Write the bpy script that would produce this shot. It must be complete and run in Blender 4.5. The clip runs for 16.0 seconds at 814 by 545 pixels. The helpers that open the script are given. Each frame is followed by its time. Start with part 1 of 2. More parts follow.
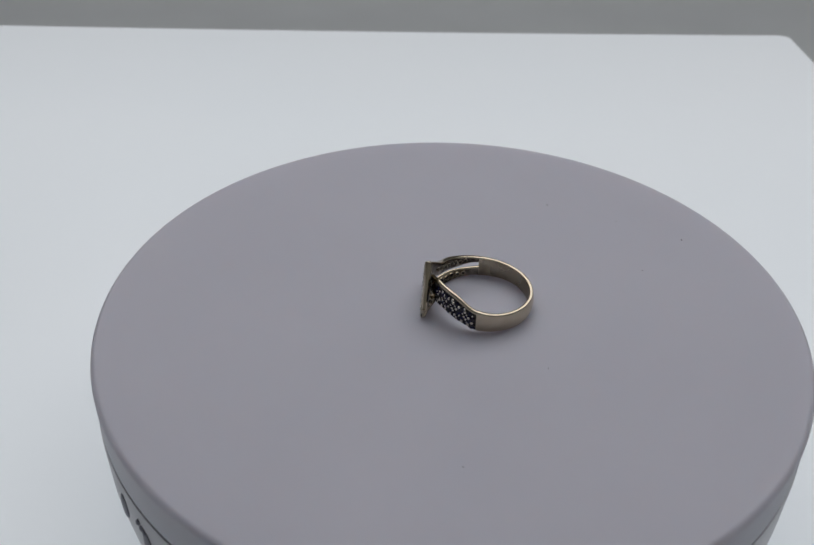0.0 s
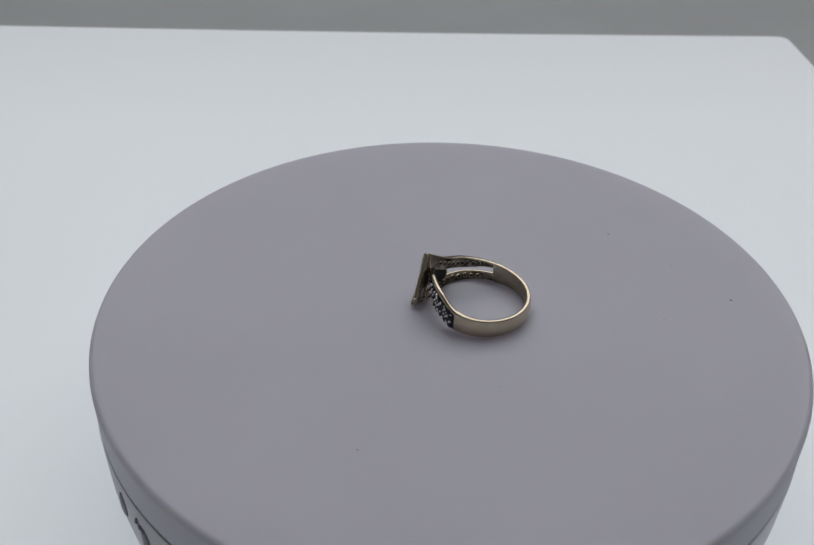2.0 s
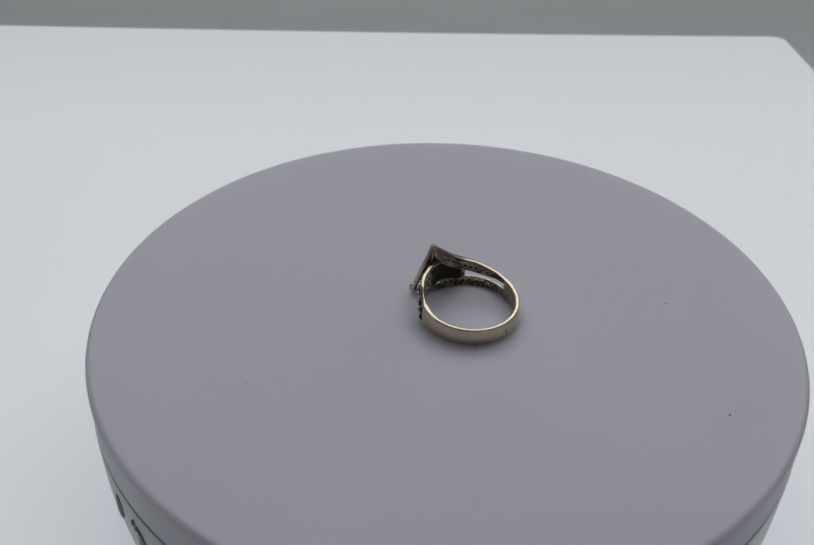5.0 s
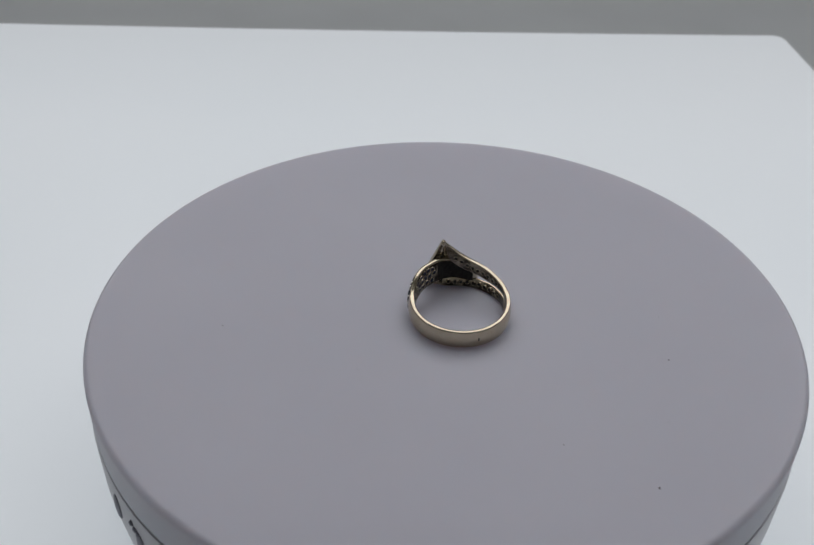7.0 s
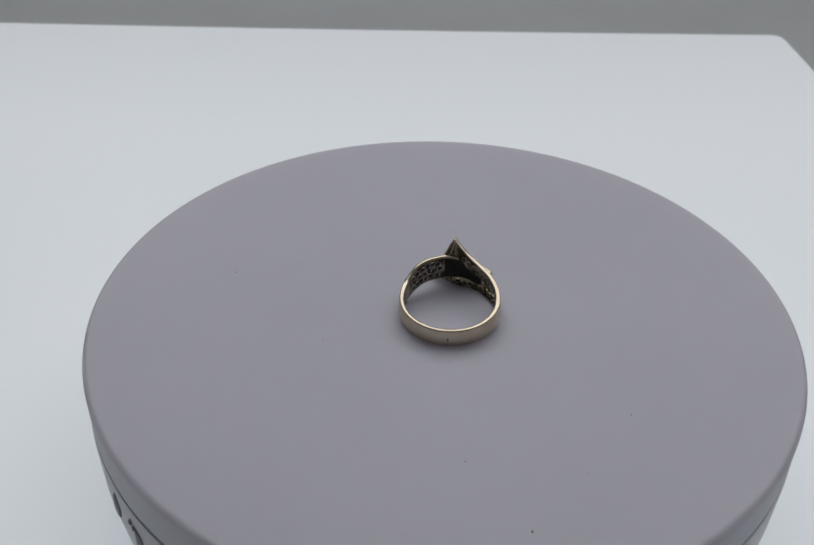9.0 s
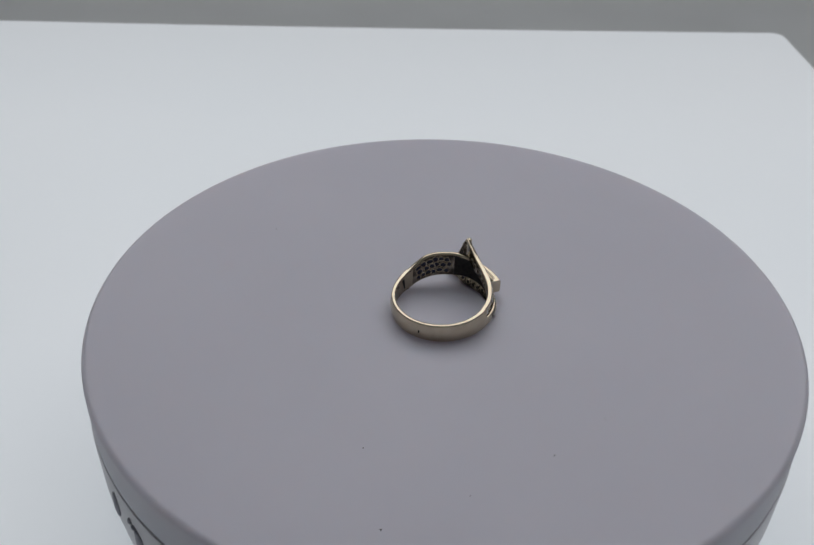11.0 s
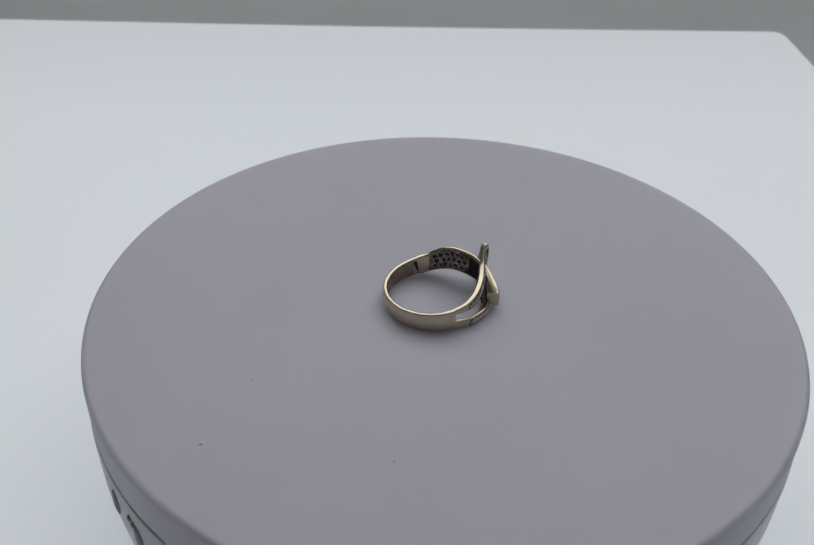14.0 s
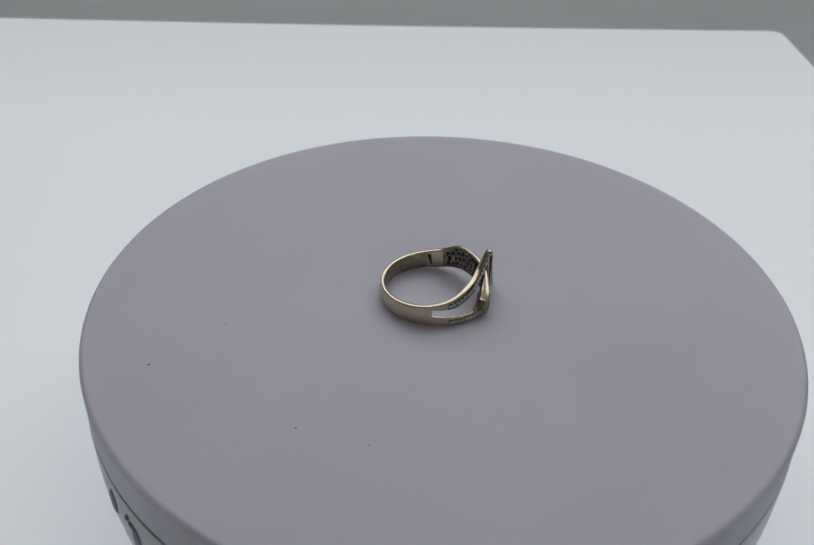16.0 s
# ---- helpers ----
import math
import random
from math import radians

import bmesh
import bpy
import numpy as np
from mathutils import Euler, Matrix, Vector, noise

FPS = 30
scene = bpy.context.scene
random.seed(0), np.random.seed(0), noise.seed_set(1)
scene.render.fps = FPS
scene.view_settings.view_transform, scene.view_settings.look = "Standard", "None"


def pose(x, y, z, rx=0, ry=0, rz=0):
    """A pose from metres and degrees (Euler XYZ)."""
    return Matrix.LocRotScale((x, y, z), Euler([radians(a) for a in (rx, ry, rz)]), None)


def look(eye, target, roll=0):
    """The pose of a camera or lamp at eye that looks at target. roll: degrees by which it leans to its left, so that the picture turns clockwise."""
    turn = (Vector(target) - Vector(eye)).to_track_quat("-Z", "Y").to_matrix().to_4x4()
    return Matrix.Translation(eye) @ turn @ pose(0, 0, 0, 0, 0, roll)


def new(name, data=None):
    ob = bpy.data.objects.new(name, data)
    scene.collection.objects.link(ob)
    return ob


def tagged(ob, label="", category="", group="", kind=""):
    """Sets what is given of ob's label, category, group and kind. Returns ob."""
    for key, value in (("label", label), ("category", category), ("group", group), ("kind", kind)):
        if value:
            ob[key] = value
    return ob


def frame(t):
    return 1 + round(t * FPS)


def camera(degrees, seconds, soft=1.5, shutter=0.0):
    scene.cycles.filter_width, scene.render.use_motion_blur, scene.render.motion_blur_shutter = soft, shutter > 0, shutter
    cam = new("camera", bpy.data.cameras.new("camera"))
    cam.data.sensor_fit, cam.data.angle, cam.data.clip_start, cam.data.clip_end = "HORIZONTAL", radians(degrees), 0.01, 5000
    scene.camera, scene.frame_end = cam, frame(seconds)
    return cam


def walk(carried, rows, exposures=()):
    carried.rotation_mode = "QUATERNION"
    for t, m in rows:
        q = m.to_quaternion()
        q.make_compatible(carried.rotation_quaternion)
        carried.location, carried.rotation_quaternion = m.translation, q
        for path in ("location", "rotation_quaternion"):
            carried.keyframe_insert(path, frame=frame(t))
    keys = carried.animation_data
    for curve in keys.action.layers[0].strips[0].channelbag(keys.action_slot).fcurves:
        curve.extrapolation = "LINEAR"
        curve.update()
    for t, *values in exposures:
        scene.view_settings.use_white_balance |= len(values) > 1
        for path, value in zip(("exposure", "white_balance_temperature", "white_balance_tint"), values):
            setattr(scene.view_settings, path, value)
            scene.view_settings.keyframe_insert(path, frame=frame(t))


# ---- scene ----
cam = camera(49.718, 16.0)
walk(cam, [
    (0, look((-0.00000, -0.14260, 0.14469), (-0.00995, 0.01930, 0.02769), 0.790)),
    (1.5, look((-0.00009, -0.14290, 0.14440), (-0.00972, 0.01917, 0.02762), 0.883)),
    (3.5, look((0.00007, -0.14303, 0.14472), (-0.00916, 0.01911, 0.02799), 0.931)),
    (7, look((-0.00012, -0.14221, 0.14470), (-0.00863, 0.01962, 0.02750), 1.134)),
    (9, look((-0.00001, -0.14236, 0.14474), (-0.00839, 0.01941, 0.02743), 1.165)),
    (12.5, look((-0.00025, -0.14172, 0.14398), (-0.00844, 0.01975, 0.02626), 1.196)),
    (14.5, look((-0.00014, -0.14205, 0.14372), (-0.00842, 0.01954, 0.02616), 1.192)),
    (16, look((-0.00007, -0.14187, 0.14370), (-0.00808, 0.01960, 0.02596), 1.270)),
])
# a phone's small aperture, focused on the ring
cam.data.dof.use_dof, cam.data.dof.focus_distance, cam.data.dof.aperture_fstop = True, 0.184, 36.0

# ---- light: a ceiling lamp and the glowing pad under the turntable ----
world = bpy.data.worlds.new("room_air")
scene.world = world
world.use_nodes = True
world.node_tree.nodes["Background"].inputs["Color"].default_value = (0.75, 0.78, 0.85, 1)
world.node_tree.nodes["Background"].inputs["Strength"].default_value = 0.05

MM = 0.001
TOP = 0.035                      # upper face of the platter over the pad
lamp_data = bpy.data.lights.new("panel_lamp_light", "AREA")
lamp_data.shape, lamp_data.size, lamp_data.size_y = "RECTANGLE", 1.40, 1.00
lamp_data.energy, lamp_data.color = 3.25, (0.95, 0.945, 1.0)
lamp_light = new("panel_lamp_light", lamp_data)
lamp_light.matrix_world = look((0.05, 0.42, 0.78), (0.0, 0.0, 0.03))
scene.view_settings.exposure = -0.3


# ---- materials ----
def material(name, color, rough=0.5, metal=0.0, color2=None, scale=200.0, bump=0.0, bump_scale=600.0,
             rough2=None, glow=0.0, soft=0.0, ior=1.5, coat=0.0, contrast=(0.35, 0.65)):
    m = bpy.data.materials.new(name)
    m.use_nodes = True
    nodes, links = m.node_tree.nodes, m.node_tree.links
    p = nodes["Principled BSDF"]
    p.inputs["Roughness"].default_value, p.inputs["Metallic"].default_value = rough, metal
    p.inputs["IOR"].default_value = ior
    p.inputs["Coat Weight"].default_value = coat
    p.inputs["Base Color"].default_value = (*color, 1)
    if soft:
        p.inputs["Subsurface Weight"].default_value, p.inputs["Subsurface Scale"].default_value = soft, 0.006
        p.inputs["Subsurface Radius"].default_value = (1.0, 0.87, 0.83)
    place = nodes.new("ShaderNodeTexCoord")
    if color2 or rough2 is not None:
        n1 = nodes.new("ShaderNodeTexNoise")
        n1.inputs["Scale"].default_value, n1.inputs["Detail"].default_value = scale, 6
        links.new(place.outputs["Object"], n1.inputs["Vector"])
        ramp = nodes.new("ShaderNodeMapRange")
        ramp.inputs["From Min"].default_value, ramp.inputs["From Max"].default_value = contrast
        links.new(n1.outputs["Fac"], ramp.inputs["Value"])
        if color2:
            mix = nodes.new("ShaderNodeMix")
            mix.data_type = "RGBA"
            mix.inputs["A"].default_value, mix.inputs["B"].default_value = (*color, 1), (*color2, 1)
            links.new(ramp.outputs["Result"], mix.inputs["Factor"])
            if not glow:
                links.new(mix.outputs["Result"], p.inputs["Base Color"])
            else:
                p.inputs["Base Color"].default_value = (0.5, 0.5, 0.5, 1)
                links.new(mix.outputs["Result"], p.inputs["Emission Color"])
        if rough2 is not None:
            r = nodes.new("ShaderNodeMapRange")
            r.inputs["To Min"].default_value, r.inputs["To Max"].default_value = rough, rough2
            links.new(ramp.outputs["Result"], r.inputs["Value"])
            links.new(r.outputs["Result"], p.inputs["Roughness"])
    if glow:
        p.inputs["Emission Strength"].default_value = glow
    if bump:
        n2 = nodes.new("ShaderNodeTexNoise")
        n2.inputs["Scale"].default_value, n2.inputs["Detail"].default_value = bump_scale, 4
        links.new(place.outputs["Object"], n2.inputs["Vector"])
        b = nodes.new("ShaderNodeBump")
        b.inputs["Strength"].default_value, b.inputs["Distance"].default_value = bump, 0.0002
        links.new(n2.outputs["Fac"], b.inputs["Height"])
        links.new(b.outputs["Normal"], p.inputs["Normal"])
    return m


PLATTER = material("satin_white_plastic", (0.535, 0.53, 0.597), 0.44, color2=(0.522, 0.518, 0.584), scale=22, bump=0.05, bump_scale=2500, rough2=0.5, soft=0.9)
BASE = material("white_base_plastic", (0.60, 0.595, 0.63), 0.35, color2=(0.57, 0.565, 0.60), scale=60, rough2=0.42)
SEAM = material("dark_seam", (0.05, 0.05, 0.06), 0.6)
PRINT = material("grey_print", (0.24, 0.24, 0.28), 0.5, color2=(0.20, 0.20, 0.24), scale=900)
GOLD = material("white_gold", (0.625, 0.548, 0.418), 0.09, 1.0, color2=(0.575, 0.50, 0.375), scale=500, bump=0.05, bump_scale=1200, rough2=0.2)
DULL_GOLD = material("dull_gold", (0.43, 0.375, 0.285), 0.22, 1.0, color2=(0.29, 0.245, 0.18), scale=260, contrast=(0.38, 0.72), bump=0.15, bump_scale=1100, rough2=0.4)
BED = material("oxidised_setting", (0.025, 0.023, 0.022), 0.6, 0.0, color2=(0.008, 0.008, 0.009), scale=2500)
PATINA = material("brown_patina", (0.40, 0.355, 0.285), 0.24, 1.0, color2=(0.075, 0.065, 0.055), scale=520, contrast=(0.32, 0.62), bump=0.3, bump_scale=1300)
RECESS_SHADE = material("recess_shade", (0.17, 0.15, 0.125), 0.4, 0.9, color2=(0.045, 0.04, 0.036), scale=900, bump=0.25, bump_scale=1300)
STONE_BACK = material("stone_back", (0.006, 0.008, 0.028), 0.45, color2=(0.012, 0.016, 0.06), scale=1500)
# near-black that stands in for the shade inside holes and hollows not cut
HOLLOW = material("dark_hollow", (0.008, 0.008, 0.009), 0.75, 0.0, color2=(0.03, 0.027, 0.025), scale=1500)
SAPPHIRE = material("sapphire", (0.003, 0.003, 0.012), 0.12, ior=1.5, color2=(0.008, 0.012, 0.09), scale=450)
# the sparkle is painted: white and black patches in the stones' colour
DIAMOND = material("small_diamond", (0.82, 0.82, 0.80), 0.05, ior=2.2, color2=(0.05, 0.05, 0.05), scale=1500, contrast=(0.42, 0.58))
PRONG = material("bright_prongs", (0.88, 0.85, 0.79), 0.13, 1.0, color2=(0.80, 0.76, 0.68), scale=900)
DUST = material("dark_dust", (0.05, 0.045, 0.045), 0.9)
PAD = material("glowing_diffuser", (0.838, 0.926, 1.0), 0.4, color2=(0.862, 0.934, 1.0), scale=6, glow=0.52)
PAD_NODES = PAD.node_tree.nodes
# the emission is set to fade a little towards the far edge of the sheet
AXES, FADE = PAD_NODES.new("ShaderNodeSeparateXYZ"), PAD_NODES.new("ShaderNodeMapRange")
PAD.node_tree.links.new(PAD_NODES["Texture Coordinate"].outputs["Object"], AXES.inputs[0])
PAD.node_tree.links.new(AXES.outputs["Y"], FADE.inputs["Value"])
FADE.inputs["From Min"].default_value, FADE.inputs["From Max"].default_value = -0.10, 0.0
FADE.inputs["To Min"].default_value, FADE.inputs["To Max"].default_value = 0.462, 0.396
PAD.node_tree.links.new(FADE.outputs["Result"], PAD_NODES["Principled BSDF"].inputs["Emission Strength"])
PAD_BODY = material("pad_body", (0.30, 0.31, 0.32), 0.5, color2=(0.27, 0.28, 0.29), scale=90)
TABLE = material("grey_table", (0.385, 0.403, 0.405), 0.55, color2=(0.36, 0.374, 0.376), scale=14, bump=0.1, bump_scale=900)
PAINT = material("wall_paint", (0.62, 0.62, 0.61), 0.8, color2=(0.58, 0.58, 0.57), scale=5, bump=0.2, bump_scale=300)
CEIL = material("ceiling_paint", (0.75, 0.75, 0.74), 0.85, color2=(0.72, 0.72, 0.71), scale=4)
WOOD = material("floor_board", (0.22, 0.16, 0.11), 0.45, color2=(0.16, 0.115, 0.08), scale=9)
LAMP = material("lamp_diffuser", (1, 1, 1), 0.5, glow=0.9)


# ---- mesh helpers ----
def mesh_object(name, bm, mat, smooth=True):
    me = bpy.data.meshes.new(name)
    bmesh.ops.recalc_face_normals(bm, faces=bm.faces)
    bm.to_mesh(me)
    bm.free()
    me.materials.append(mat)
    if smooth:
        me.shade_smooth()
        me.set_sharp_from_angle(angle=radians(35))
    return new(name, me)


def part(name, bm, mat, parent, label="", smooth=True):
    ob = mesh_object(name, bm, mat, smooth)
    ob.parent = parent
    return tagged(ob, label)


def box(x0, x1, y0, y1, z0, z1, bevel=0.0, segments=2):
    bm = bmesh.new()
    bmesh.ops.create_cube(bm, size=1.0)
    for v in bm.verts:
        v.co = Vector(((x0 + x1) / 2 + v.co.x * (x1 - x0), (y0 + y1) / 2 + v.co.y * (y1 - y0), (z0 + z1) / 2 + v.co.z * (z1 - z0)))
    if bevel:
        bmesh.ops.bevel(bm, geom=bm.edges[:], offset=bevel, segments=segments, affect="EDGES")
    return bm


def lathe(profile, steps=192):
    """A turned body from (radius, height) pairs; radius 0 closes it."""
    bm = bmesh.new()
    rings = []
    for r, z in profile:
        if r == 0:
            rings.append([bm.verts.new((0, 0, z))])
        else:
            rings.append([bm.verts.new((r * math.cos(2 * math.pi * k / steps), r * math.sin(2 * math.pi * k / steps), z)) for k in range(steps)])
    for a, b in zip(rings, rings[1:]):
        for k in range(steps):
            j = (k + 1) % steps
            if len(a) == 1:
                bm.faces.new((a[0], b[k], b[j]))
            elif len(b) == 1:
                bm.faces.new((a[k], a[j], b[0]))
            else:
                bm.faces.new((a[k], a[j], b[j], b[k]))
    return bm


# ---- the room, closed round the table ----
def room():
    low, high = -0.77, 1.70
    for name, b in (("wall_north", (-1.4, 1.4, 1.3, 1.4)), ("wall_south", (-1.4, 1.4, -1.4, -1.3)),
                    ("wall_east", (1.3, 1.4, -1.3, 1.3)), ("wall_west", (-1.4, -1.3, -1.3, 1.3))):
        tagged(mesh_object(name, box(*b, low, high), PAINT, False), "plain matt light grey painted wall", "wall", kind="structure")
    tagged(mesh_object("ceiling", box(-1.4, 1.4, -1.4, 1.4, high + 0.004, high + 0.1), CEIL, False), "plain white painted ceiling", "ceiling", kind="structure")
    tagged(mesh_object("floor", box(-1.4, 1.4, -1.4, 1.4, low - 0.1, low - 0.004), WOOD, False), "brown floor under the table", "floor", kind="structure")
    lamp = tagged(new("panel_lamp"), "flat white panel lamp on a stand behind the table", "lamp")
    lamp.matrix_world = look((0.0504, 0.4239, 0.787), (0.0, 0.0, 0.03))
    part("housing", box(-0.72, 0.72, -0.52, 0.52, 0.006, 0.03, 0.004), PAD_BODY, lamp)
    part("diffuser", box(-0.705, 0.705, -0.505, 0.505, 0.0, 0.005), LAMP, lamp, "glowing white diffuser")
    post = box(-0.012, 0.012, -0.012, 0.012, 0.0, 1.0)
    up = lamp.matrix_world.inverted()
    for v in post.verts:
        v.co = up @ Vector((0.05 + v.co.x, 1.02 + v.co.y, -0.774 + 1.72 * v.co.z))
    part("post", post, PAD_BODY, lamp, "grey upright post of the stand")
    arm = box(-0.010, 0.010, 0.0, 1.0, -0.010, 0.010)
    for v in arm.verts:
        v.co = up @ Vector((0.05 + v.co.x, 0.45 + 0.57 * v.co.y, 0.93 + v.co.z - 0.09 * (1 - v.co.y)))
    part("boom", arm, PAD_BODY, lamp, "short grey boom")


def table():
    t = tagged(new("table"), "grey laminate table under the light pad", "table")
    t.location = (0, 0, -0.010)
    part("tabletop", box(-0.9, 0.9, -0.75, 0.75, -0.03, 0, 0.003), TABLE, t)
    for x in (-0.84, 0.84):
        for y in (-0.69, 0.69):
            part("leg", box(x - 0.025, x + 0.025, y - 0.025, y + 0.025, -0.76, -0.031, 0.004), PAD_BODY, t)


def light_pad():
    pad = tagged(new("light_pad"), "flat white glowing light pad lying on the table", "light pad")
    pad.matrix_world = pose(0.14786, 0.2565, 0, 0, 0, 3.65)      # its far corner
    w, d = 0.362, 0.345
    part("body", box(-w + 0.002, -0.002, -d + 0.002, -0.004, -0.010, -0.0035, 0.001), PAD_BODY, pad, "thin grey edge of the pad")
    outline = [(-w * k / 16, -0.0018 * math.sin(math.pi * k / 16)) for k in range(15, 0, -1)]      # slightly bowed far edge
    for cx, cy, start in ((0, 0, 90), (0, -d, 0), (-w, -d, 270), (-w, 0, 180)):
        inx, iny = cx + (0.005 if cx else -0.005), cy + (0.005 if cy else -0.005)
        for k in range(7):
            a = radians(start - 15 * k)
            outline.append((inx + 0.005 * math.cos(a), iny + 0.005 * math.sin(a)))
    bm = bmesh.new()
    sheet = bm.faces.new([bm.verts.new((x, y, 0.0)) for x, y in outline])
    for v in [v for v in bmesh.ops.extrude_face_region(bm, geom=[sheet])["geom"] if isinstance(v, bmesh.types.BMVert)]:
        v.co.z = -0.0034
    part("diffuser", bm, PAD, pad, "glowing cool white diffuser, set dimmer towards its far edge", False)


def turntable():
    t = tagged(new("turntable"), "round white plastic motorised display turntable", "turntable")
    r = 70.0
    h = TOP / MM
    prof = [(0, 4), (66, 4), (68.4, 5.0), (70.0, 8), (70.8, h - 20), (70.85, h - 10.4), (70.7, h - 9.72), (66, h - 9.65), (0, h - 9.65)]
    base = part("base", lathe([(a * MM, b * MM) for a, b in prof]), BASE, t, "white base with printed button marks")
    for k in range(4):
        a = math.pi / 4 + k * math.pi / 2
        bm = lathe([(0, 0), (6 * MM, 0), (6 * MM, 4.2 * MM), (0, 4.2 * MM)], 32)
        bmesh.ops.translate(bm, verts=bm.verts, vec=(55 * MM * math.cos(a), 55 * MM * math.sin(a), 0))
        part("foot", bm, SEAM, t, "dark rubber foot")
    # oval push buttons and a small printed sign on the side of the base
    for angle, z, high, wide in ((-141.5, -15.4, 6.2, 2.6), (-134.3, -17.0, 6.2, 2.6), (-136.2, -13.3, 1.5, 0.9), (-135.2, -13.9, 0.9, 1.6), (-134.5, -14.3, 1.2, 0.7)):
        bm = bmesh.new()
        bmesh.ops.create_icosphere(bm, subdivisions=3, radius=1.0)
        for v in bm.verts:
            v.co = Vector((v.co.x * 0.45, v.co.y * wide / 2, v.co.z * high / 2)) * MM
        bmesh.ops.transform(bm, matrix=pose(0, 0, 0, 0, 0, angle) @ Matrix.Translation((70.9 * MM, 0, (h + z) * MM)), verts=bm.verts)
        part("button" if high > 2 else "sign", bm, PRINT, base, "grey oval push button" if high > 2 else "small grey printed sign")
    part("seam", lathe([(0, (h - 9.6) * MM), (69.8 * MM, (h - 9.6) * MM), (69.8 * MM, (h - 9.25) * MM), (0, (h - 9.25) * MM)]), SEAM, t, "dark gap under the platter")
    prof = [(0, -9.2), (70.4, -9.2), (70.62, -8.9), (70.58, -5), (70.55, -1.4)]
    for k in range(1, 13):
        a = k / 12 * math.pi / 2
        prof.append((70.55 - 1.2 * (1 - math.cos(a)), -1.2 + 1.2 * math.sin(a)))
    prof += [(60, 0), (30, 0), (0, 0)]
    platter = part("platter", lathe([(a * MM, b * MM) for a, b in prof], 256), PLATTER, t, "matt white plate with a rounded rim")
    return t, platter


# ---- the ring: a split band whose pointed loop is threaded by a stone-set arm ----
CX, CY = 4.75, 0.16               # centre of the band in the ring's own space, mm
AX_X, AX_Y = 2.2, 0.0         # where the ring turns over the platter, mm


def smooth_table(table, a):
    """Smooth values at angle a from rows (angle, value, ...), angles rising."""
    xs = [row[0] for row in table]
    n = len(table)
    k = max(0, min(n - 2, sum(1 for x in xs[1:-1] if x <= a)))
    x0, x1 = xs[k], xs[k + 1]
    h = x1 - x0
    u = (a - x0) / h
    out = []
    for c in range(1, len(table[0])):
        y0, y1 = table[k][c], table[k + 1][c]
        m0 = (y1 - table[k - 1][c]) / (x1 - xs[k - 1]) if k > 0 else (y1 - y0) / h
        m1 = (table[k + 2][c] - y0) / (xs[k + 2] - x0) if k < n - 2 else (y1 - y0) / h
        out.append((2 * u ** 3 - 3 * u ** 2 + 1) * y0 + (u ** 3 - 2 * u ** 2 + u) * h * m0 + (3 * u ** 2 - 2 * u ** 3) * y1 + (u ** 3 - u ** 2) * h * m1)
    return out


def at(angle, r, z):
    a = radians(angle)
    return Vector((CX + r * math.cos(a), CY + r * math.sin(a), z)) * MM


def foot_lean(a):
    """How far the inside of the lower strand spreads towards its foot, mm."""
    return 1.1 * max(0, min(1, (a - 100) / 40)) * max(0, min(1, (208 - a) / 20))


def ribbon(table, round_mm=0.28, steps=56, a0=None, a1=None, dome=0.0, lean=None):
    """A bent bar: rows (angle, inner radius, outer radius, low z, high z), with rounded edges and a domed outside."""
    bm = bmesh.new()
    a0 = table[0][0] if a0 is None else a0
    a1 = table[-1][0] if a1 is None else a1
    loops = []
    for i in range(steps + 1):
        a = a0 + (a1 - a0) * i / steps
        ri, ro, lo, hi = smooth_table(table, a)
        q = min(round_mm, (ro - ri) * 0.45, (hi - lo) * 0.45)
        loop = []
        for cr, cz, s in ((ro - q, hi - q, 0), (ri + q, hi - q, 90), (ri + q, lo + q, 180), (ro - q, lo + q, 270)):
            for k in range(4):
                b = radians(s + 30 * k)
                slip = lean(a) if lean and s == 180 else 0
                loop.append(bm.verts.new(at(a, cr - slip + q * math.cos(b), cz + q * math.sin(b))))
            if s == 270:                     # the outer face, from its low edge up
                for k in range(1, 6):
                    u = k / 6
                    loop.append(bm.verts.new(at(a, ro + dome * 4 * u * (1 - u), lo + q + (hi - lo - 2 * q) * u)))
        loops.append(loop)
    n = len(loops[0])
    for p, r in zip(loops, loops[1:]):
        for k in range(n):
            bm.faces.new((p[k], p[(k + 1) % n], r[(k + 1) % n], r[k]))
    bm.faces.new(loops[0])
    bm.faces.new(loops[-1])
    return bm


def skin(table, angle, v, lift=0.0, inside=False, lean=None):
    """Point and frame on the outer (or inner) face of a ribbon, v from 0 (low) to 1 (high)."""
    def point(a, w):
        ri, ro, lo, hi = smooth_table(table, a)
        return at(a, ri - (lean(a) * (1 - w) if lean else 0) if inside else ro, lo + (hi - lo) * w)
    p = point(angle, v)
    along = (point(angle + 0.5, v) - point(angle - 0.5, v)).normalized()
    up = (point(angle, v + 0.05) - point(angle, v - 0.05)).normalized()
    out = along.cross(up).normalized()
    if inside:
        out = -out
    up = out.cross(along)
    m = Matrix((along, up, out)).transposed().to_4x4()
    m.translation = p + out * lift * MM
    return m


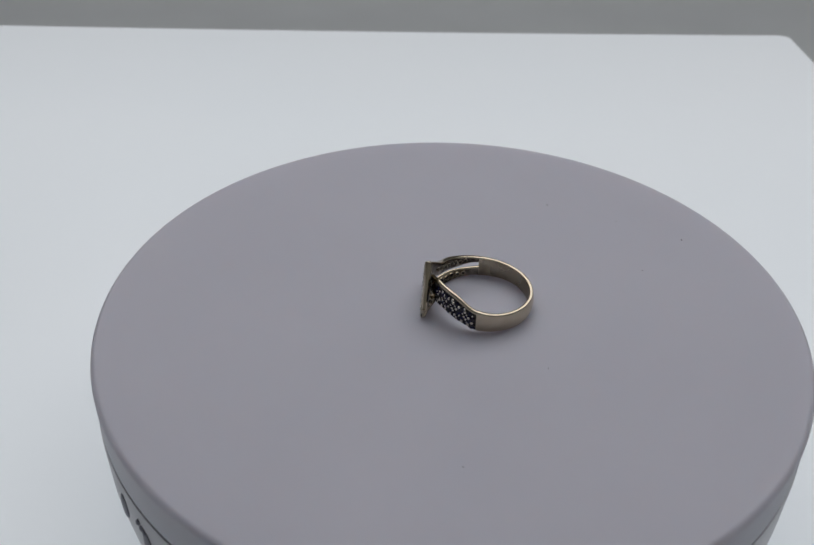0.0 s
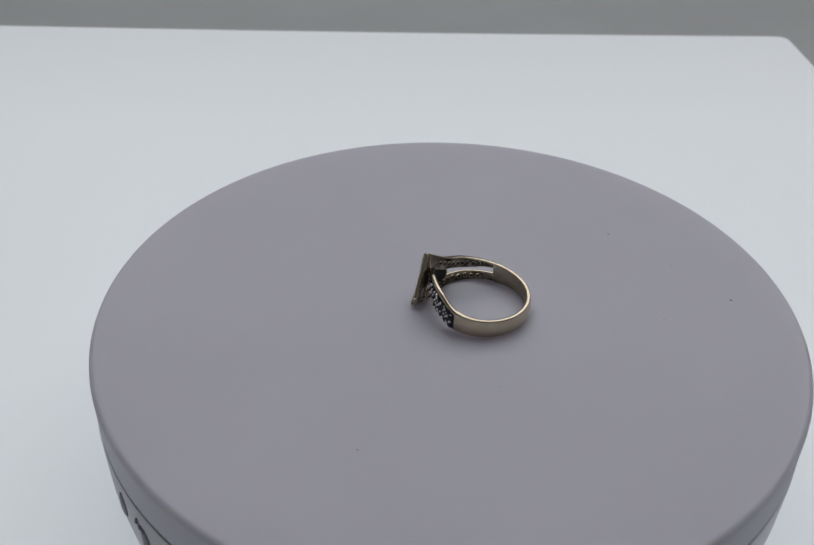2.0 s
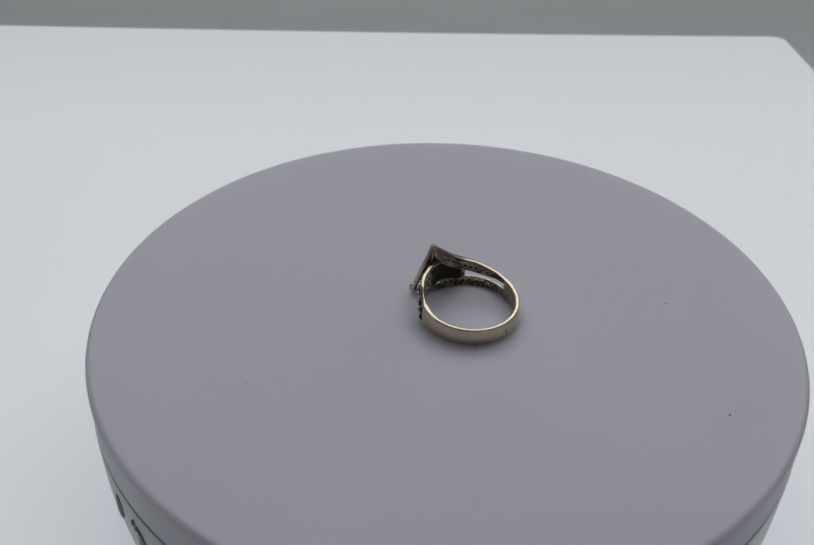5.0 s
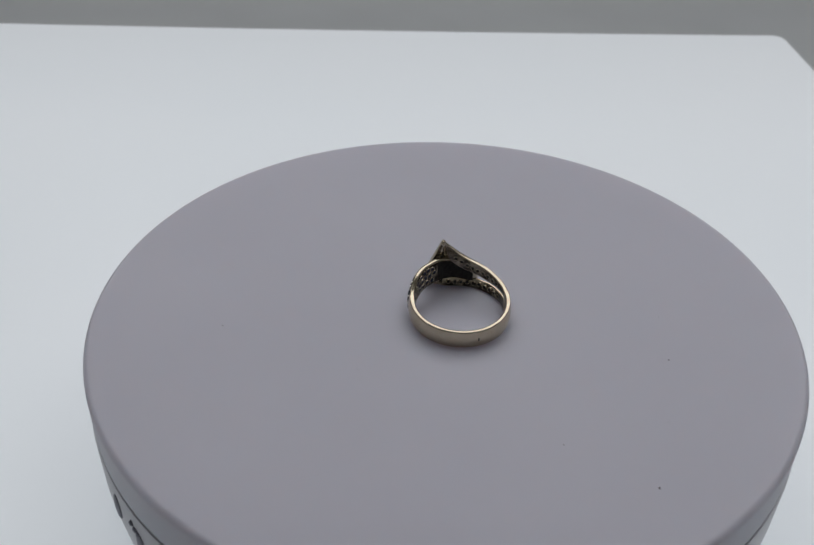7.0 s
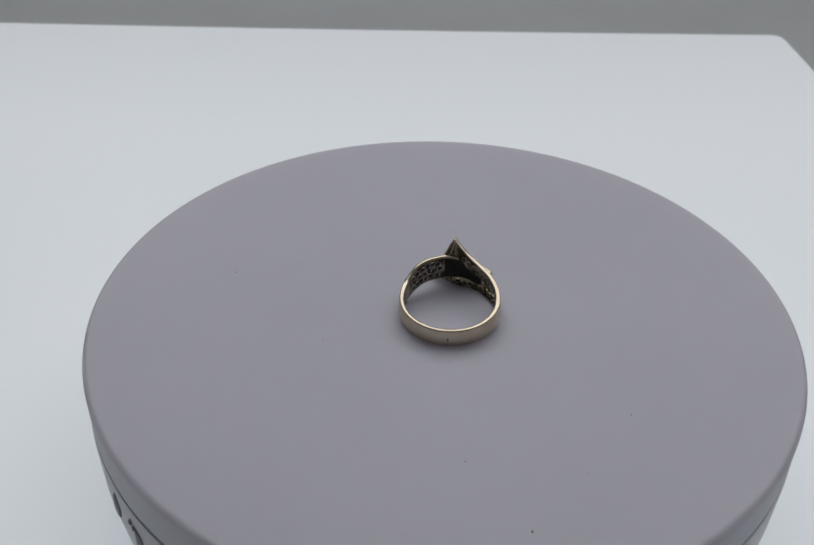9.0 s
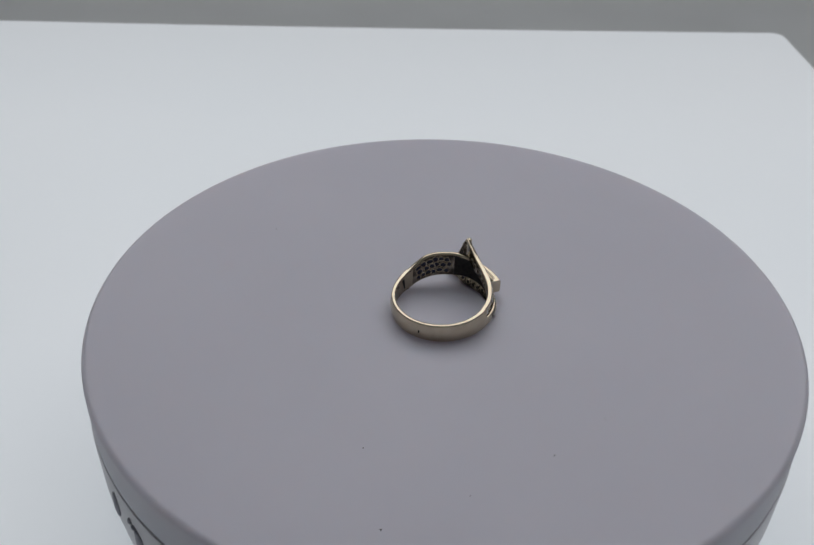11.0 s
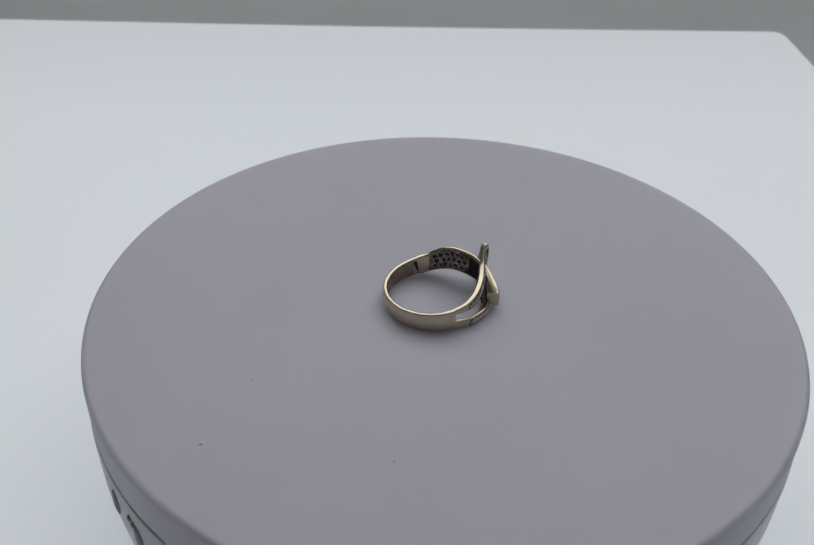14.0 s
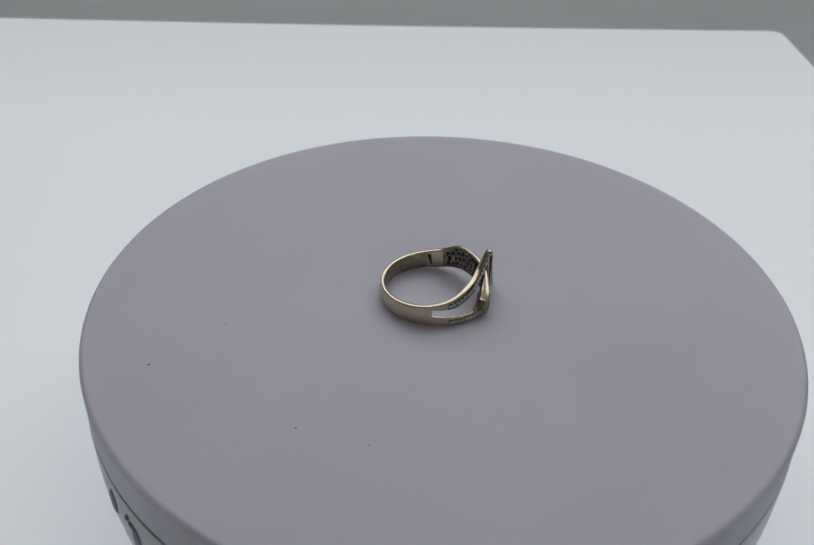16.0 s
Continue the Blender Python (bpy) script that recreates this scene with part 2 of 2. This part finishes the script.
def stone_mesh(name, mat, r=0.5, sides=8):
    """A small cut stone: table, crown and girdle."""
    bm = bmesh.new()
    rows = []
    for rad, z, turn in ((r * 0.55, r * 0.42, 0.5), (r * 0.9, r * 0.2, 0), (r, 0, 0.5), (r * 0.7, -r * 0.4, 0)):
        rows.append([bm.verts.new((rad * MM * math.cos(2 * math.pi * (k + turn) / sides), rad * MM * math.sin(2 * math.pi * (k + turn) / sides), z * MM)) for k in range(sides)])
    for a, b, s in zip(rows, rows[1:], (0, 1, 0)):
        for k in range(sides):
            j = (k + 1) % sides
            if s:
                bm.faces.new((a[k], b[k], a[j]))
                bm.faces.new((b[k], b[j], a[j]))
            else:
                bm.faces.new((a[k], b[j], a[j]))
                bm.faces.new((a[k], b[k], b[j]))
    bm.faces.new(rows[0])
    bm.faces.new(rows[-1])
    bmesh.ops.recalc_face_normals(bm, faces=bm.faces)
    me = bpy.data.meshes.new(name)
    bm.to_mesh(me)
    bm.free()
    me.materials.append(mat)
    return me


def hole_mesh(name, mat, r=0.33):
    bm = bmesh.new()
    bmesh.ops.create_circle(bm, cap_ends=True, segments=12, radius=r * MM)
    low = bmesh.ops.extrude_face_region(bm, geom=bm.faces[:])
    for v in low["geom"]:
        if isinstance(v, bmesh.types.BMVert):
            v.co.z -= 0.25 * MM
    # a raised lip of metal round the hole
    ends = []
    for k in range(14):
        a = 2 * math.pi * k / 14
        ends.append([bm.verts.new(((r * 1.16 + 0.09 * math.cos(b)) * math.cos(a) * MM, (r * 1.16 + 0.09 * math.cos(b)) * math.sin(a) * MM, (0.09 * math.sin(b) - 0.02) * MM)) for b in (0, 1.26, 2.51, 3.77, 5.03)])
    for p, q in zip(ends, ends[1:] + ends[:1]):
        for k in range(5):
            bm.faces.new((p[k], q[k], q[(k + 1) % 5], p[(k + 1) % 5])).material_index = 1
    me = bpy.data.meshes.new(name)
    bmesh.ops.recalc_face_normals(bm, faces=bm.faces)
    bm.to_mesh(me)
    bm.free()
    me.materials.append(mat)
    me.materials.append(GOLD)
    return me


def beads(name, places, r, parent, label):
    """All the tiny prong beads of one setting, too small to pick apart."""
    bm = bmesh.new()
    for p in places:
        slip = Vector([random.uniform(-0.3, 0.3) * r * MM for _ in range(3)])
        bmesh.ops.create_icosphere(bm, subdivisions=2, radius=r * MM * random.uniform(0.72, 1.2), matrix=Matrix.Translation(p + slip))
    ob = part(name, bm, PRONG, parent, label)
    ob["kind"] = "stuff"


def seat(name, mesh, m, parent, label=""):
    ob = new(name, mesh)
    ob.parent = parent
    ob.matrix_basis = m
    return tagged(ob, label)


SHANK = [(-98, 9.0, 10.02, 0.42, 4.9), (-85, 9.0, 9.9, 0.25, 4.4), (-70, 9.0, 9.82, 0.12, 4.1), (-45, 9.0, 9.8, 0.03, 3.88), (-20, 9.0, 9.8, 0.0, 3.78),
         (0, 9.0, 9.8, 0.0, 3.75), (30, 9.0, 9.8, 0.0, 3.82), (60, 9.02, 9.84, 0.02, 4.05), (80, 9.05, 9.94, 0.05, 4.32), (97, 9.1, 10.06, 0.1, 4.66)]
ARM = [(152, 11.2, 13.4, 1.0, 3.9), (160, 10.7, 12.85, 0.95, 4.85), (170, 10.45, 12.0, 1.5, 5.85), (179, 10.3, 11.5, 1.8, 6.6), (188, 9.95, 10.95, 2.0, 7.15),
       (200, 9.4, 10.35, 2.1, 7.6), (212, 9.05, 9.98, 2.15, 7.62), (225, 8.98, 9.9, 1.95, 7.5), (238, 8.98, 9.92, 1.5, 6.95),
       (250, 9.0, 9.97, 0.95, 5.8), (258, 9.0, 10.0, 0.5, 5.08), (264, 9.0, 9.98, 0.4, 4.76), (272, 9.05, 9.88, 0.4, 4.48)]
UPPER = [(90, 9.1, 9.84, 3.5, 4.5), (97, 9.05, 9.93, 3.5, 4.68), (112, 9.1, 10.05, 3.5, 5.15), (125, 9.05, 10.0, 3.4, 5.7), (140, 8.95, 9.95, 3.85, 6.5),
         (155, 8.95, 9.98, 4.5, 7.2), (170, 9.2, 10.25, 5.2, 8.35), (182, 10.05, 11.0, 6.2, 9.75), (189, 10.9, 11.75, 6.9, 10.72)]
LOWER = [(90, 9.1, 9.96, 0.08, 2.3), (97, 9.15, 10.06, 0.1, 2.2), (105, 9.45, 10.25, 0.08, 2.0), (118, 9.95, 10.62, 0.05, 1.85), (130, 10.4, 11.0, 0.05, 1.8),
         (142, 10.75, 11.35, 0.05, 1.68), (157, 11.0, 11.65, 0.05, 1.6), (172, 10.85, 11.55, 0.1, 1.65), (187, 11.1, 11.85, 0.15, 1.8), (200, 12.1, 12.95, 0.2, 2.0), (208, 13.1, 14.0, 0.25, 2.1)]
TIP, FOOT = Vector((-7.03, -1.85, 10.85)), Vector((-7.75, -6.62, 0.3))       # ends of the bar's outer edge, mm


BAR_OUT = Vector((-0.98, 0.13, 0.09))


def bar_point(s, u, v):
    """A point of the bar, mm: s from the tip down, u across its face, v out of it."""
    p = TIP.lerp(FOOT, s)
    wide = 0.95 + 2.6 * min(1, max(0, s) * 1.7)
    across = Vector((0.1, 0.91, -0.4)).lerp(Vector((0.1, 0.99, 0.06)), max(0, s * 2 - 1))
    return p + across * wide * u + BAR_OUT * v


def bar_slab(s0, s1, u0, u1, v0, v1, dome=0.0, steps=14, around=8, bevel=0.0, cap=0.0):
    """A slab that follows the bar between s0 and s1, its face a little domed, its ends rounded over the length cap."""
    bm = bmesh.new()
    loops = []
    stops = [s0 + (s1 - s0) * i / steps for i in range(steps + 1)]
    if cap:
        stops = [s0 + cap * k for k in (0, 0.08, 0.25, 0.5, 0.75)] + [s0 + cap + (s1 - s0 - 2 * cap) * i / steps for i in range(steps + 1)] + [s1 - cap * k for k in (0.75, 0.5, 0.25, 0.08, 0)]
    for s in stops:
        near = min(1, (s - s0) / cap, (s1 - s) / cap) if cap else 1
        f = 0.12 + 0.88 * math.sqrt(max(0, 1 - (1 - near) ** 2))
        um, vm = (u0 + u1) / 2, (v0 + v1) / 2
        row = []
        for k in range(around + 1):
            t = k / around
            edge = bevel * max(0, 1 - min(t, 1 - t) * around / 1.5)
            row.append((u0 + (u1 - u0) * t, v1 + dome * 4 * t * (1 - t) - edge))
        row += [(u1, v0 + bevel), (u1 - (u1 - u0) * 0.08, v0), (u0 + (u1 - u0) * 0.08, v0), (u0, v0 + bevel)]
        loops.append([bm.verts.new(bar_point(s, um + (u - um) * (0.5 + 0.5 * f), vm + (v - vm) * f) * MM) for u, v in row])
    n = len(loops[0])
    for a, b in zip(loops, loops[1:]):
        for k in range(n):
            bm.faces.new((a[k], a[(k + 1) % n], b[(k + 1) % n], b[k]))
    bm.faces.new(loops[0])
    bm.faces.new(loops[-1])
    return bm


def on_bar(s, u, v, inside=False):
    """Frame on the bar's face, or on its back."""
    along = (bar_point(s + 0.02, u, v) - bar_point(s - 0.02, u, v)).normalized()
    out = BAR_OUT * (-1 if inside else 1)
    out = (out - along * out.dot(along)).normalized()
    m = Matrix((along, out.cross(along), out)).transposed().to_4x4()
    m.translation = bar_point(s, u, v) * MM
    return m


def ring():
    thing = tagged(new("ring"), "white gold ring with dark blue stones lying on the turntable", "ring")
    blue, clear = stone_mesh("sapphire", SAPPHIRE, 0.68), stone_mesh("diamond", DIAMOND, 0.40)
    hole = hole_mesh("setting_hole", STONE_BACK, 0.5)
    small_hole = hole_mesh("small_setting_hole", HOLLOW, 0.38)

    part("shank", ribbon(SHANK, 0.26, 120, dome=0.22), GOLD, thing, "smooth polished band")
    # a thin skin of darker gold over the inside of the band
    lining = [(a, ri - 0.012, ri + 0.1, lo + 0.2, hi - 0.2) for a, ri, ro, lo, hi in SHANK]
    part("lining", ribbon(lining, 0.02, 96, -84, 97), DULL_GOLD, thing, "darker, mottled and rougher inside of the band")
    arm = part("stone_arm", ribbon(ARM, 0.42, 96), GOLD, thing, "polished arm set with dark blue stones")
    bed = [(a, ro - 0.1, ro + 0.05, lo + (hi - lo) * 0.07, hi - (hi - lo) * 0.12) for a, ri, ro, lo, hi in ARM]
    part("setting_bed", ribbon(bed, 0.05, 60, 199, 260.5), BED, arm, "dark oxidised bed between the stones")
    inner = [(a, ri - 0.04, ri + 0.1, lo + 0.35, hi - 0.5) for a, ri, ro, lo, hi in ARM]
    part("patina", ribbon(inner, 0.03, 30, 200, 256), PATINA, arm, "patinated inside behind the stones")
    part("hollow_shade", ribbon(inner, 0.03, 30, 156, 200), HOLLOW, arm, "near-black sheet standing in for the shaded hollow back of the arm")
    places = []
    rows = 4
    for i in range(8):
        a = 203 + i * 7.6
        for j in range(rows):
            odd = 3.8 if j % 2 else 0
            if a + odd > 258.5:
                continue
            w = 0.17 + 0.21 * j
            seat("sapphire", blue, skin(bed, a + odd, w, 0.06) @ pose(0, 0, 0, random.uniform(-8, 8), random.uniform(-8, 8), random.uniform(0, 45)), arm)
            for da, dw in ((3.8, 0.0),) if (i + j) % 2 else ((3.8, 0.0), (1.9, 0.105)):
                if a + odd + da < 260:
                    places.append(skin(bed, a + odd + da, w + dw, 0.2).translation)
            if j < 3 and 206 < a + odd < 250:
                seat("setting_hole", hole, skin(ARM, a + odd + random.uniform(-1.3, 1.3), 0.25 + 0.25 * j + random.uniform(-0.035, 0.035), 0.07, True) @ Matrix.Diagonal((random.uniform(0.8, 1.3), random.uniform(0.8, 1.15), 1, 1)), arm)
    beads("prong_beads", places, 0.31, arm, "tiny polished prong beads")
    # the front of the arm, set with small clear stones in two rows, and its fluted polished top
    front = [(a, ro - 0.1, ro + 0.04, lo + (hi - lo) * 0.14, hi - (hi - lo) * 0.14) for a, ri, ro, lo, hi in ARM]
    part("front_bed", ribbon(front, 0.04, 40, 155, 192), BED, arm, "dark oxidised bed between the clear stones")
    places = []
    for i in range(8):
        for j in range(3):
            a = 157 + i * 4.6 + (2.3 if j % 2 else 0)
            if a > 191:
                continue
            seat("diamond", clear, skin(front, a, 0.2 + 0.3 * j, 0.04) @ pose(0, 0, 0, random.uniform(-10, 10), random.uniform(-10, 10), random.uniform(0, 45)), arm)
            places.append(skin(front, a + 2.3, 0.2 + 0.3 * j, 0.1).translation)
            places.append(skin(front, a + 1.1, 0.35 + 0.3 * min(j, 1), 0.1).translation)
    beads("prong_beads", places, 0.19, arm, "tiny polished prong beads")
    flute = [(a, ri + (ro - ri) * 0.34, ro - (ro - ri) * 0.4, hi - 0.06, hi + 0.012) for a, ri, ro, lo, hi in ARM]
    part("flute", ribbon(flute, 0.03, 30, 154, 176), DULL_GOLD, arm, "narrow duller flute along the polished top")

    for name, table, first, last, step, rise in (("upper_strand", UPPER, 118, 182, 4.9, 0.42), ("lower_strand", LOWER, 118, 206, 4.6, 0.5)):
        lean = foot_lean if table is LOWER else None
        strand = part(name, ribbon(table, 0.26, 72, lean=lean), GOLD, thing, "polished strand set with small clear stones")
        bed = [(a, ro - 0.1, ro + 0.04, max(lo, hi - 2.3) + 0.12, hi - 0.5) for a, ri, ro, lo, hi in table]
        part("setting_bed", ribbon(bed, 0.04, 48, first - 2.5, last + 2), BED, strand, "dark oxidised bed between the stones")
        inner = [(a, ri - 0.03, ri + 0.1, lo + 0.25, hi - 0.3) for a, ri, ro, lo, hi in table]
        part("patina", ribbon(inner, 0.02, 40, first - 20.5, table[-1][0] - 1, lean=lean), PATINA, strand, "patinated inside behind the stones")
        places = []
        a = first
        while a < last:
            seat("diamond", clear, skin(bed, a, 0.5, 0.04) @ pose(0, 0, 0, random.uniform(-10, 10), random.uniform(-10, 10), random.uniform(0, 45)), strand)
            for w in (0.1, 0.36, 0.64, 0.9):
                places.append(skin(bed, a + step / 2, w, 0.1).translation)
            a += step
        for i in range(int((last - first) / 7.4) + 1):
            seat("setting_hole", small_hole, skin(table, first - 1 + 7.4 * i + random.uniform(-0.5, 0.5), 0.5 + random.uniform(-0.05, 0.05), 0.06, True, lean), strand)
        beads("prong_beads", places, 0.17, strand, "tiny polished prong beads")

    plate = part("front_bar", bar_slab(0.0, 1.0, 0, 1, -1.0, 0.0, 0.42, 16, 10, 0.2, 0.055), GOLD, thing, "broad pointed bar with polished edges")
    part("setting_bed", bar_slab(0.08, 0.94, 0.14, 0.95, -0.3, 0.1, 0.36), BED, plate, "dark oxidised bed between the stones")
    # the recess is not modelled: its shade is two dark strips on the back
    for u0, u1 in ((0.12, 0.44), (0.58, 0.9)):
        part("hollow_shade", bar_slab(0.07, 0.93, u0, u1, -1.02, -0.8, 0.0, 14, 2), RECESS_SHADE, plate, "dark strip standing in for the shaded recess in the back of the bar")
    places = []
    for i in range(11):
        s = 0.14 + 0.074 * i
        for u in (0.28, 0.54, 0.8) if i > 2 else (0.35, 0.7):
            rise = 0.02 + 1.44 * (u - 0.14) * (0.95 - u) / 0.656
            seat("diamond", clear, on_bar(s + (0.03 if u == 0.54 else 0), u, rise + 0.02) @ pose(0, 0, 0, 0, 0, 11 * i), plate)
            places.append(bar_point(s + 0.04, u, rise + 0.05) * MM)
            places.append(bar_point(s + 0.02, u - 0.12, rise - 0.02) * MM)
            places.append(bar_point(s + 0.02, u + 0.12, rise - 0.02) * MM)
        for u in (0.28, 0.74):
            if i % 2 == 0:
                seat("setting_hole", small_hole, on_bar(s, u, -0.98, True), plate)
    beads("prong_beads", places, 0.15, plate, "tiny polished prong beads")

    # the step inside the band where the arm was joined on
    m = skin(SHANK, -86.5, 0.48, 0.0, True)
    bm = box(-0.4 * MM, 0.45 * MM, -1.45 * MM, 1.15 * MM, -0.1 * MM, 0.03 * MM)
    for v in bm.verts:
        if v.co.x > 0:
            v.co.x -= (v.co.y + 1.45 * MM) * 0.24
    bmesh.ops.transform(bm, matrix=m, verts=bm.verts)
    part("joint", bm, HOLLOW, thing, "dark joint inside the band")

    lip = [(a, 8.965, 9.1, 0.5 + (a + 98) * 0.012, 0.62 + (a + 98) * 0.012) for a in (-98, -92, -86.5)]
    part("joint_line", ribbon(lip, 0.02, 12), HOLLOW, thing, "fine dark line along the joint")

    # a fine nick in the outside of the band
    m = skin(SHANK, 12.1, 0.5, 0.2)
    bm = box(-0.14 * MM, 0.14 * MM, -0.3 * MM, 0.3 * MM, -0.05 * MM, 0.02 * MM)
    bmesh.ops.transform(bm, matrix=m, verts=bm.verts)
    part("nick", bm, HOLLOW, thing, "small dark nick")
    return thing


# dust on the platter: (radius mm, angle, size mm)
SPECKS = [(58.4, 27.5, 0.34), (45.4, 60.7, 0.28), (43.4, 19.0, 0.2), (44.4, 274.6, 0.22), (26.8, 315.0, 0.18), (50.7, 41.6, 0.16), (43.1, 77.4, 0.16)]


def specks(platter):
    for r, a, s in SPECKS:
        bm = bmesh.new()
        bmesh.ops.create_icosphere(bm, subdivisions=1, radius=0.62 * s * MM)
        for v in bm.verts:
            v.co = Vector((v.co.x * random.uniform(0.8, 1.6), v.co.y * random.uniform(0.6, 1.0), v.co.z * 0.4))
        bmesh.ops.translate(bm, verts=bm.verts, vec=(r * MM * math.cos(radians(a)), r * MM * math.sin(radians(a)), 0.03 * MM))
        part("dust_speck", bm, DUST, platter, "tiny dark dust speck")


room()
table()
light_pad()
TURNTABLE, DISC = turntable()
specks(DISC)
RING = ring()


def motions():
    walk(DISC, [(t, pose(0, 0, TOP, 0, 0, -11.36 * t)) for t in range(17)])
    walk(RING, [(t, pose(AX_X * MM, AX_Y * MM, TOP + 0.00002, 0, 0, -11.36 * t)) for t in range(17)])


motions()
